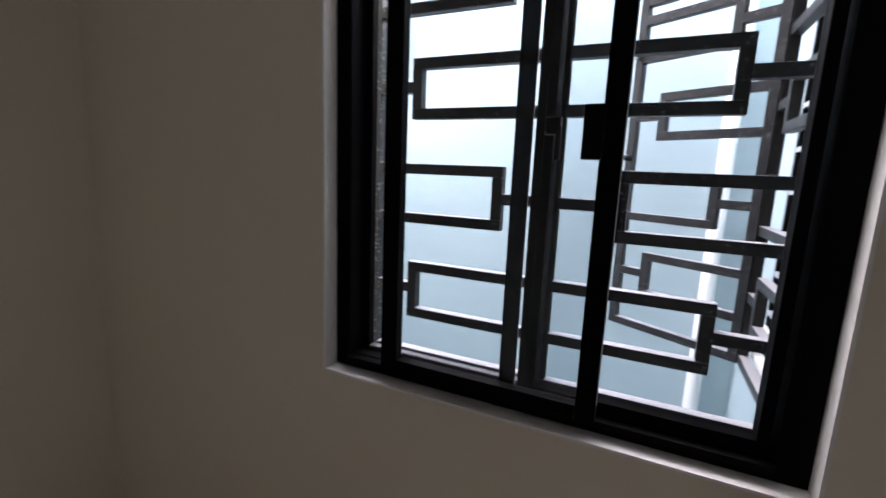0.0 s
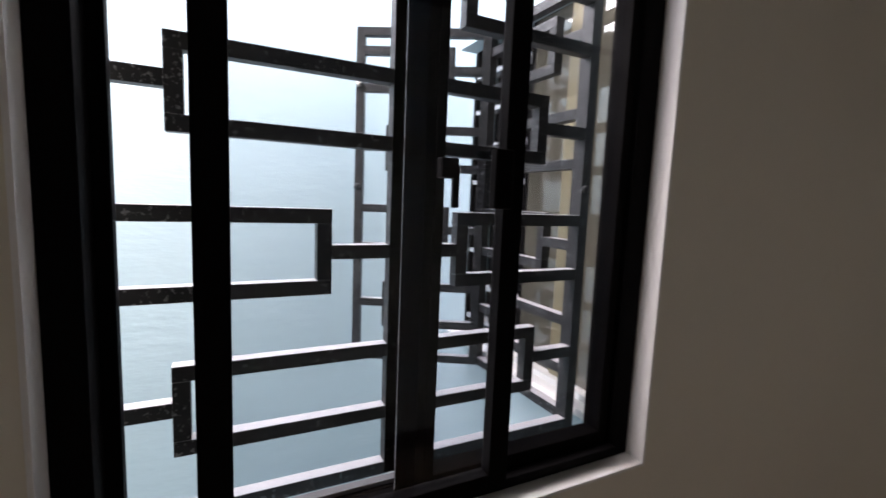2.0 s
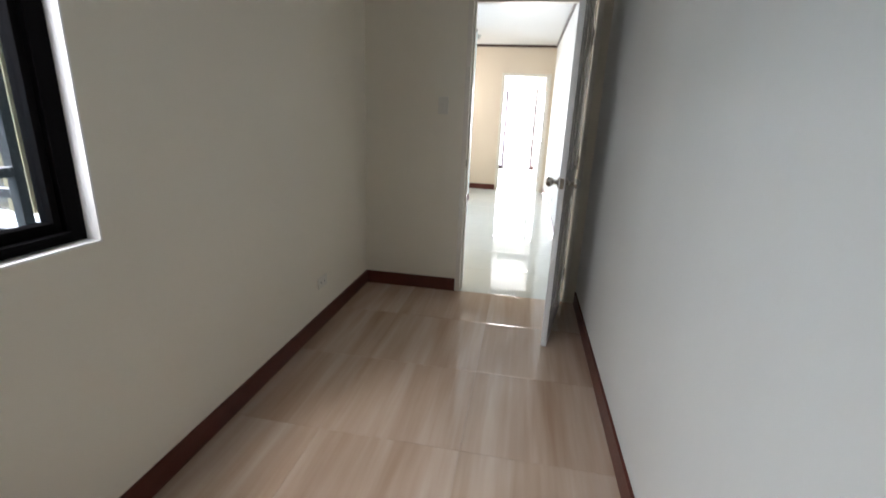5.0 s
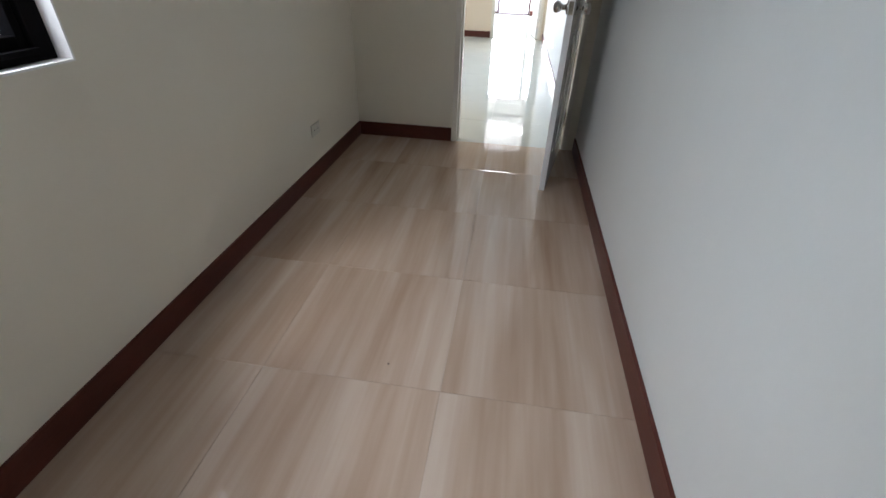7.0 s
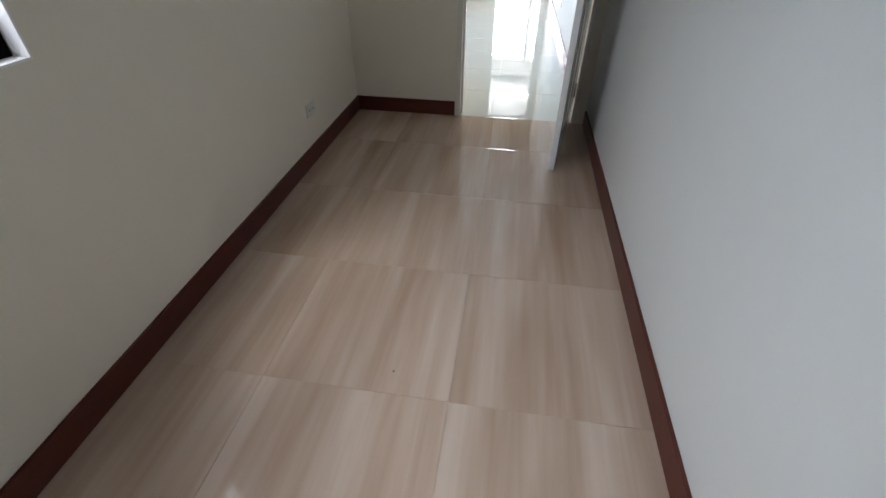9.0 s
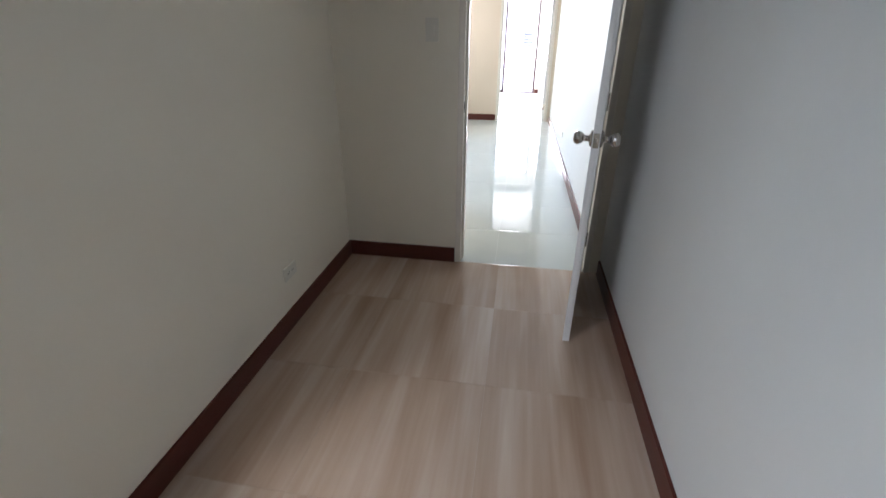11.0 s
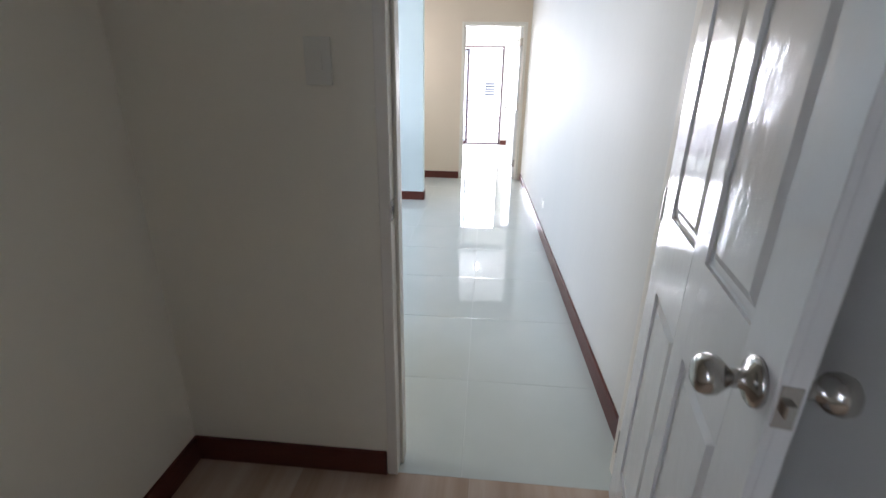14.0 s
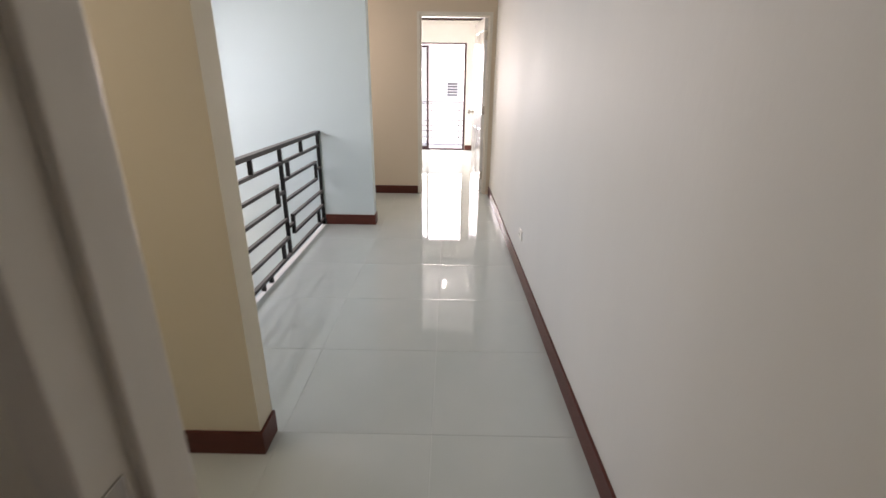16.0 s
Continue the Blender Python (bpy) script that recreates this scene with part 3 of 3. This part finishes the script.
box_part("back", [((0.04, -0.185, -0.02), (0.05, 0.185, 1.09))], BLACKALU, side)
for y in (-0.175, 0.0, 0.175):
    box_part("window_frame", [((-0.06, y - 0.010, -0.02), (-0.02, y + 0.010, 1.09))], BLACKALU, side)
for k in range(8):
    box_part("slat", [((-0.062, -0.165, 0.04 + k * 0.13), (-0.022, 0.165, 0.055 + k * 0.13))], STEEL, side)
structure("wall_outer_window", [((-4, 1.12, LOW), (XB, 1.2, 2.7)), ((XB, 1.12, LOW), (0.24, 1.135, 0.90)), ((0.0, 1.12, 0.90), (0.24, 1.135, 3.2))], OUTWALL, "pale rendered outer wall of the house")
structure("ground", [((-300, -300, LOW - 0.3), (300, 300, LOW - 0.02))], CONCRETE, "bare concrete ground", "ground")
pipe = bmesh.new()
add_turned(pipe, [(LOW, 0.03), (3.2, 0.03)], "z", (-0.02, 2.31, 0), 16)
tagged(part("drain_pipe", pipe, REVEAL, None, "", True), "white plastic drain pipe on the neighbouring wall", "pipe")

# ---- stair rail ----
rail = empty("stair_railing", (STAIR_X0, STAIR_Y, 0), "dark grey steel stair railing in a fret pattern beside the stairwell", "railing")
RL = STAIR_X1 - STAIR_X0


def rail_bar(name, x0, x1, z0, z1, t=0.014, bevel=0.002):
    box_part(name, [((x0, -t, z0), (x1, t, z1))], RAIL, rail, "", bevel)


rail_bar("handrail", 0.0, RL, 0.875, 0.905, 0.026, 0.004)
rail_bar("bottom_rail", 0.0, RL, 0.045, 0.068)
period = 0.985
posts = [RL - 0.011 - k * period for k in range(3)] + [0.011]
for x in posts:
    rail_bar("post", x - 0.011, x + 0.011, 0.0 if x in (posts[0], posts[-1]) else 0.068, 0.875)
for k in range(3):
    a, b = posts[k + 1] + 0.011, posts[k] - 0.011
    rail_bar("bar", a, b, 0.757, 0.779)
    m = b - 0.49 if k % 2 == 0 else b - 0.50
    rail_bar("bar", m - 0.011, m + 0.011, 0.779, 0.875)
    if k % 2 == 0:
        rail_bar("bar", a, b - 0.11, 0.625, 0.647)
        rail_bar("bar", b - 0.132, b - 0.11, 0.492, 0.625)
        rail_bar("bar", a, b - 0.11, 0.470, 0.492)
        rail_bar("bar", b - 0.11, b, 0.555, 0.577)
        rail_bar("bar", a + 0.11, a + 0.132, 0.647, 0.757)
        rail_bar("bar", a + 0.11, b, 0.325, 0.347)
        rail_bar("bar", a + 0.11, a + 0.132, 0.207, 0.325)
        rail_bar("bar", a + 0.11, b, 0.185, 0.207)
        rail_bar("bar", a, a + 0.11, 0.262, 0.284)
        rail_bar("bar", b - 0.16, b - 0.138, 0.068, 0.185)
    else:
        rail_bar("bar", a, b - 0.10, 0.615, 0.637)
        rail_bar("bar", b - 0.122, b - 0.10, 0.492, 0.615)
        rail_bar("bar", a, b - 0.10, 0.470, 0.492)
        rail_bar("bar", b - 0.10, b, 0.545, 0.567)
        rail_bar("bar", a, b, 0.330, 0.352)
        rail_bar("bar", a, b, 0.185, 0.207)
        rail_bar("bar", b - 0.13, b - 0.108, 0.068, 0.185)
for x in (1.265, 1.40):
    rail_bar("foot", x, x + 0.022, 0.0, 0.045)
structure("trim_stair_edge", [((STAIR_X0, STAIR_Y - 0.02, -0.15), (STAIR_X1, STAIR_Y + 0.02, -0.001))], REVEAL, "white painted edge of the stairwell floor", "floor edge", 0.002)

# ---- outlets and switch ----


def wall_plate(name, at, turn, w, h, slots, label, category):
    ob = empty(name, pose(*at, 0, 0, turn), label, category)
    box_part("plate", [((-w / 2, 0, -h / 2), (w / 2, 0.008, h / 2))], PLASTIC, ob, "", 0.002)
    for lo, hi in slots:
        box_part("slot", [((lo[0], 0.008, lo[1]), (hi[0], 0.0085, hi[1]))], DARKHOLE, ob, "dark socket slot")
    return ob


SLOTS = [((-0.026, -0.006), (-0.023, 0.004)), ((-0.016, -0.006), (-0.013, 0.004)), ((0.016, -0.006), (0.019, 0.004)), ((0.026, -0.006), (0.029, 0.004))]
wall_plate("wall_outlet", (1.41, YL, 0.29), 180, 0.115, 0.068, SLOTS, "white plastic double wall outlet on the cream wall", "wall outlet")
wall_plate("wall_outlet", (5.06, YH + 0.0155, 0.30), 0, 0.115, 0.068, SLOTS, "white plastic double wall outlet on the pale wall", "wall outlet")
sw = wall_plate("light_switch", (XE, 0.425, 1.365), 90, 0.070, 0.115, [], "white plastic light switch beside the doorway", "light switch")
box_part("rocker", [((-0.012, 0.008, -0.022), (0.012, 0.0125, 0.022))], PLASTIC, sw, "white plastic rocker", 0.0015)

for x, y, r in ((-0.022, 0.184, 0.0035), (2.80, 0.057, 0.003)):
    bm = bmesh.new()
    bmesh.ops.create_icosphere(bm, subdivisions=1, radius=r)
    for v in bm.verts:
        v.co.z = v.co.z * 0.6 + r * 0.55
    crumb = part("crumb", bm, DARKHOLE if x < 1 else PLASTIC)
    crumb.location = (x, y, 0)
    tagged(crumb, "tiny dark crumb lying on the wood-pattern floor" if x < 1 else "tiny pale crumb lying on the polished floor", "crumb")

# ---- balcony door and what lies beyond ----
bal = empty("window_2", (BAL_X + 0.06, 0.425, 0), "dark brown aluminium sliding balcony door, standing open", "sliding door", kind="structure")
BINV = Matrix.Translation((-(BAL_X + 0.06), -0.425, 0))


def bal_part(name, boxes, mat, label="", parent=bal, bevel=0.002):
    bm = bmesh.new()
    for lo, hi in boxes:
        add_box(bm, lo, hi, bevel)
    bm.transform(BINV)
    return part(name, bm, mat, parent, label)


bal_part("door_frame", [((BAL_X - 0.004, -0.36, 0), (BAL_X + 0.10, -0.315, 2.10)), ((BAL_X - 0.004, 1.305, 0), (BAL_X + 0.10, 1.35, 2.10)),
                        ((BAL_X - 0.004, -0.315, 2.07), (BAL_X + 0.10, 1.305, 2.10)), ((BAL_X - 0.004, -0.315, 0), (BAL_X + 0.10, 1.305, 0.03))], BROWNALU)
for y0, y1, x in ((0.40, 1.28, BAL_X + 0.03), (0.42, 1.30, BAL_X + 0.07)):
    s = bal_part("sash", [((x - 0.012, y0, 0.03), (x + 0.012, y0 + 0.03, 2.05)), ((x - 0.012, y1 - 0.03, 0.03), (x + 0.012, y1, 2.05)),
                          ((x - 0.012, y0 + 0.03, 0.03), (x + 0.012, y1 - 0.03, 0.07)), ((x - 0.012, y0 + 0.03, 2.01), (x + 0.012, y1 - 0.03, 2.05))], BROWNALU, "dark aluminium sliding sash")
    pane = bal_part("pane", [((x - 0.003, y0 + 0.03, 0.07), (x + 0.003, y1 - 0.03, 2.01))], GLASS, "clear glass pane", s, 0)
    pane.visible_shadow = False
structure("floor_balcony", [((BAL_X + 0.12, -1.2, -0.2), (13.0, 2.8, -0.03))], CONCRETE, "grey concrete balcony slab", "floor")
brail = empty("balcony_railing", (12.95, 0.8, -0.03), "thin grey steel balcony railing with horizontal bars and small ornaments", "railing")
brail_w = 0.66
for z, t in ((0.15, 0.016), (0.30, 0.016), (0.42, 0.016), (0.54, 0.016), (0.77, 0.016), (0.91, 0.016)):
    box_part("bar", [((-0.006, -1.9, z), (0.006, 1.9, z + t))], BALRAIL, brail)
for k in range(-2, 4):
    y = 0.40 + (k - 1) * brail_w - 0.8
    if -1.9 < y < 1.9:
        box_part("post", [((-0.008, y - 0.008, 0), (0.008, y + 0.008, 0.95))], BALRAIL, brail)
    c = y + brail_w / 2
    if -1.6 < c < 1.6:
        box_part("spindle", [((-0.005, c - 0.005, 0.78), (0.005, c + 0.005, 0.91))], BALRAIL, brail)
        for q in (-1, 1):
            bm = bmesh.new()
            add_box(bm, (-0.005, -0.075, -0.005), (0.005, 0.075, 0.005))
            bm.transform(Matrix.Translation((0, c + q * 0.15, 0.486)) @ Matrix.Rotation(q * 0.85, 4, "X"))
            part("ornament", bm, BALRAIL, brail, "short slanting ornamental bar")
box_part("handrail", [((-0.02, -1.93, 0.95), (0.02, 1.93, 0.975))], BALRAIL, brail)

nb = empty("neighbour_house", (24, 0, LOW), "pale painted house across the street with grey roof", "house")
box_part("wall", [((0, -8, 0), (8, 8, 6.2))], NEIGHBOUR, nb)
box_part("roof", [((-0.6, -8.5, 6.2), (8.5, 8.5, 6.5))], ROOF, nb)
for y in (-5.5, -2.6, 2.4, 5.6):
    for z in (1.0, 3.9):
        w = box_part("window", [((-0.06, y - 0.7, z), (0.0, y + 0.7, z + 1.2))], ROOF, nb)
        for k in range(2):
            box_part("pane", [((-0.075, y - 0.64 + k * 0.66, z + 0.06), (-0.06, y - 0.02 + k * 0.66, z + 1.14))], BLACKALU, w)

LOUVRE = material("grey_louvre_slats", (0.12, 0.13, 0.14), 0.5)
w = box_part("window", [((-0.05, -0.42, 3.66), (0.0, -0.38, 4.34)), ((-0.05, 0.07, 3.66), (0.0, 0.11, 4.34)), ((-0.05, -0.38, 3.66), (0.0, 0.07, 3.70)), ((-0.05, -0.38, 4.30), (0.0, 0.07, 4.34))], STEEL, nb, "small louvred window frame")
for k in range(5):
    bm = bmesh.new()
    add_box(bm, (-0.045, -0.38, -0.006), (0.045, 0.07, 0.006))
    bm.transform(Matrix.Translation((-0.05, 0, 3.76 + k * 0.12)) @ Matrix.Rotation(0.7, 4, "Y"))
    part("louvre", bm, LOUVRE, w)

# ---- ceiling lights ----
BULB = bpy.data.materials.new("lit_bulb")
BULB.use_nodes = True
BULB.node_tree.nodes["Principled BSDF"].inputs["Emission Color"].default_value = (1.0, 0.97, 0.92, 1)
BULB.node_tree.nodes["Principled BSDF"].inputs["Emission Strength"].default_value = 8


def ceiling_light(x, y, z, gap, label):
    ob = empty("ceiling_light", (x, y, z), label, "ceiling light", "ceiling lights")
    box_part("mount", [((-gap / 2 - 0.05, -0.04, -0.02), (gap / 2 + 0.05, 0.04, 0))], PLASTIC, ob, "", 0.004)
    for s in (-1, 1) if gap else (0,):
        bm = bmesh.new()
        add_turned(bm, [(-0.10, 0.012), (-0.095, 0.024), (-0.075, 0.033), (-0.05, 0.030), (-0.02, 0.018)], "z", (s * gap / 2, 0, 0), 16)
        if not gap:
            bm.transform(Matrix.Diagonal((1.35, 1.35, 1.1, 1)))
        part("bulb", bm, BULB, ob, "glowing white bulb", True)


ceiling_light(5.06, 1.16, HALL_Z, 0, "small single-bulb ceiling light over the stairwell edge")
bare = empty("lampholder", (6.70, 0.72, HALL_Z), "small round grey lampholder fixed to the hall ceiling", "lampholder")
bm = bmesh.new()
add_turned(bm, [(0, 0.045), (-0.012, 0.043), (-0.02, 0.028), (-0.05, 0.026), (-0.056, 0.020)], "z", (0, 0, 0), 20)
part("holder_body", bm, STEEL, bare, "grey plastic holder", True)
ceiling_light(10.22, 0.02, 2.545, 0.16, "small twin-bulb ceiling light in the front room")

# ---- floor tiles, laid on the slabs ----


def lay_tiles(floor, x_range, y_range, ox, oy, mat, skip=None):
    cache = {}
    i0, i1 = math.floor((x_range[0] - ox) / 0.6), math.ceil((x_range[1] - ox) / 0.6)
    j0, j1 = math.floor((y_range[0] - oy) / 0.6), math.ceil((y_range[1] - oy) / 0.6)
    for i in range(i0, i1):
        for j in range(j0, j1):
            a, b = max(x_range[0], ox + i * 0.6 + 0.0009), min(x_range[1], ox + (i + 1) * 0.6 - 0.0009)
            c, d = max(y_range[0], oy + j * 0.6 + 0.0009), min(y_range[1], oy + (j + 1) * 0.6 - 0.0009)
            if b - a < 0.01 or d - c < 0.01:
                continue
            key = (round(b - a, 4), round(d - c, 4))
            if key not in cache:
                bm = bmesh.new()
                add_box(bm, (0, 0, -0.009), (b - a, d - c, 0))
                top = [f for f in bm.faces if all(v.co.z > -0.001 for v in f.verts)]
                rim = list(top[0].verts)
                bmesh.ops.inset_region(bm, faces=top, thickness=0.004)
                for v in rim:
                    v.co.z -= 0.0004
                me = bpy.data.meshes.new("tile")
                bm.to_mesh(me)
                bm.free()
                me.materials.append(mat)
                cache[key] = me
            t = new("tile", cache[key])
            t.parent = floor
            t.location = (a, c, 0.0)


lay_tiles(bpy.data.objects["floor_room"], (XB, XE + 0.005), (YR, YL), -0.104, -0.008, WOODTILE)
hall = bpy.data.objects["floor_hall"]
lay_tiles(hall, (XE + 0.0055, FAR_X + 0.1), (YR, STAIR_Y - 0.021), 3.975, 0.02, TILE)
lay_tiles(hall, (XE + 0.0055, PIER_X), (STAIR_Y - 0.02, 2.1), 3.975, 0.02, TILE)
lay_tiles(hall, (6.335, FAR_X + 0.1), (STAIR_Y - 0.02, 1.9), 3.975, 0.02, TILE)
lay_tiles(bpy.data.objects["floor_front"], (FAR_X + 0.101, BAL_X + 0.01), (-0.75, 2.6), 3.975, 0.02, TILE)
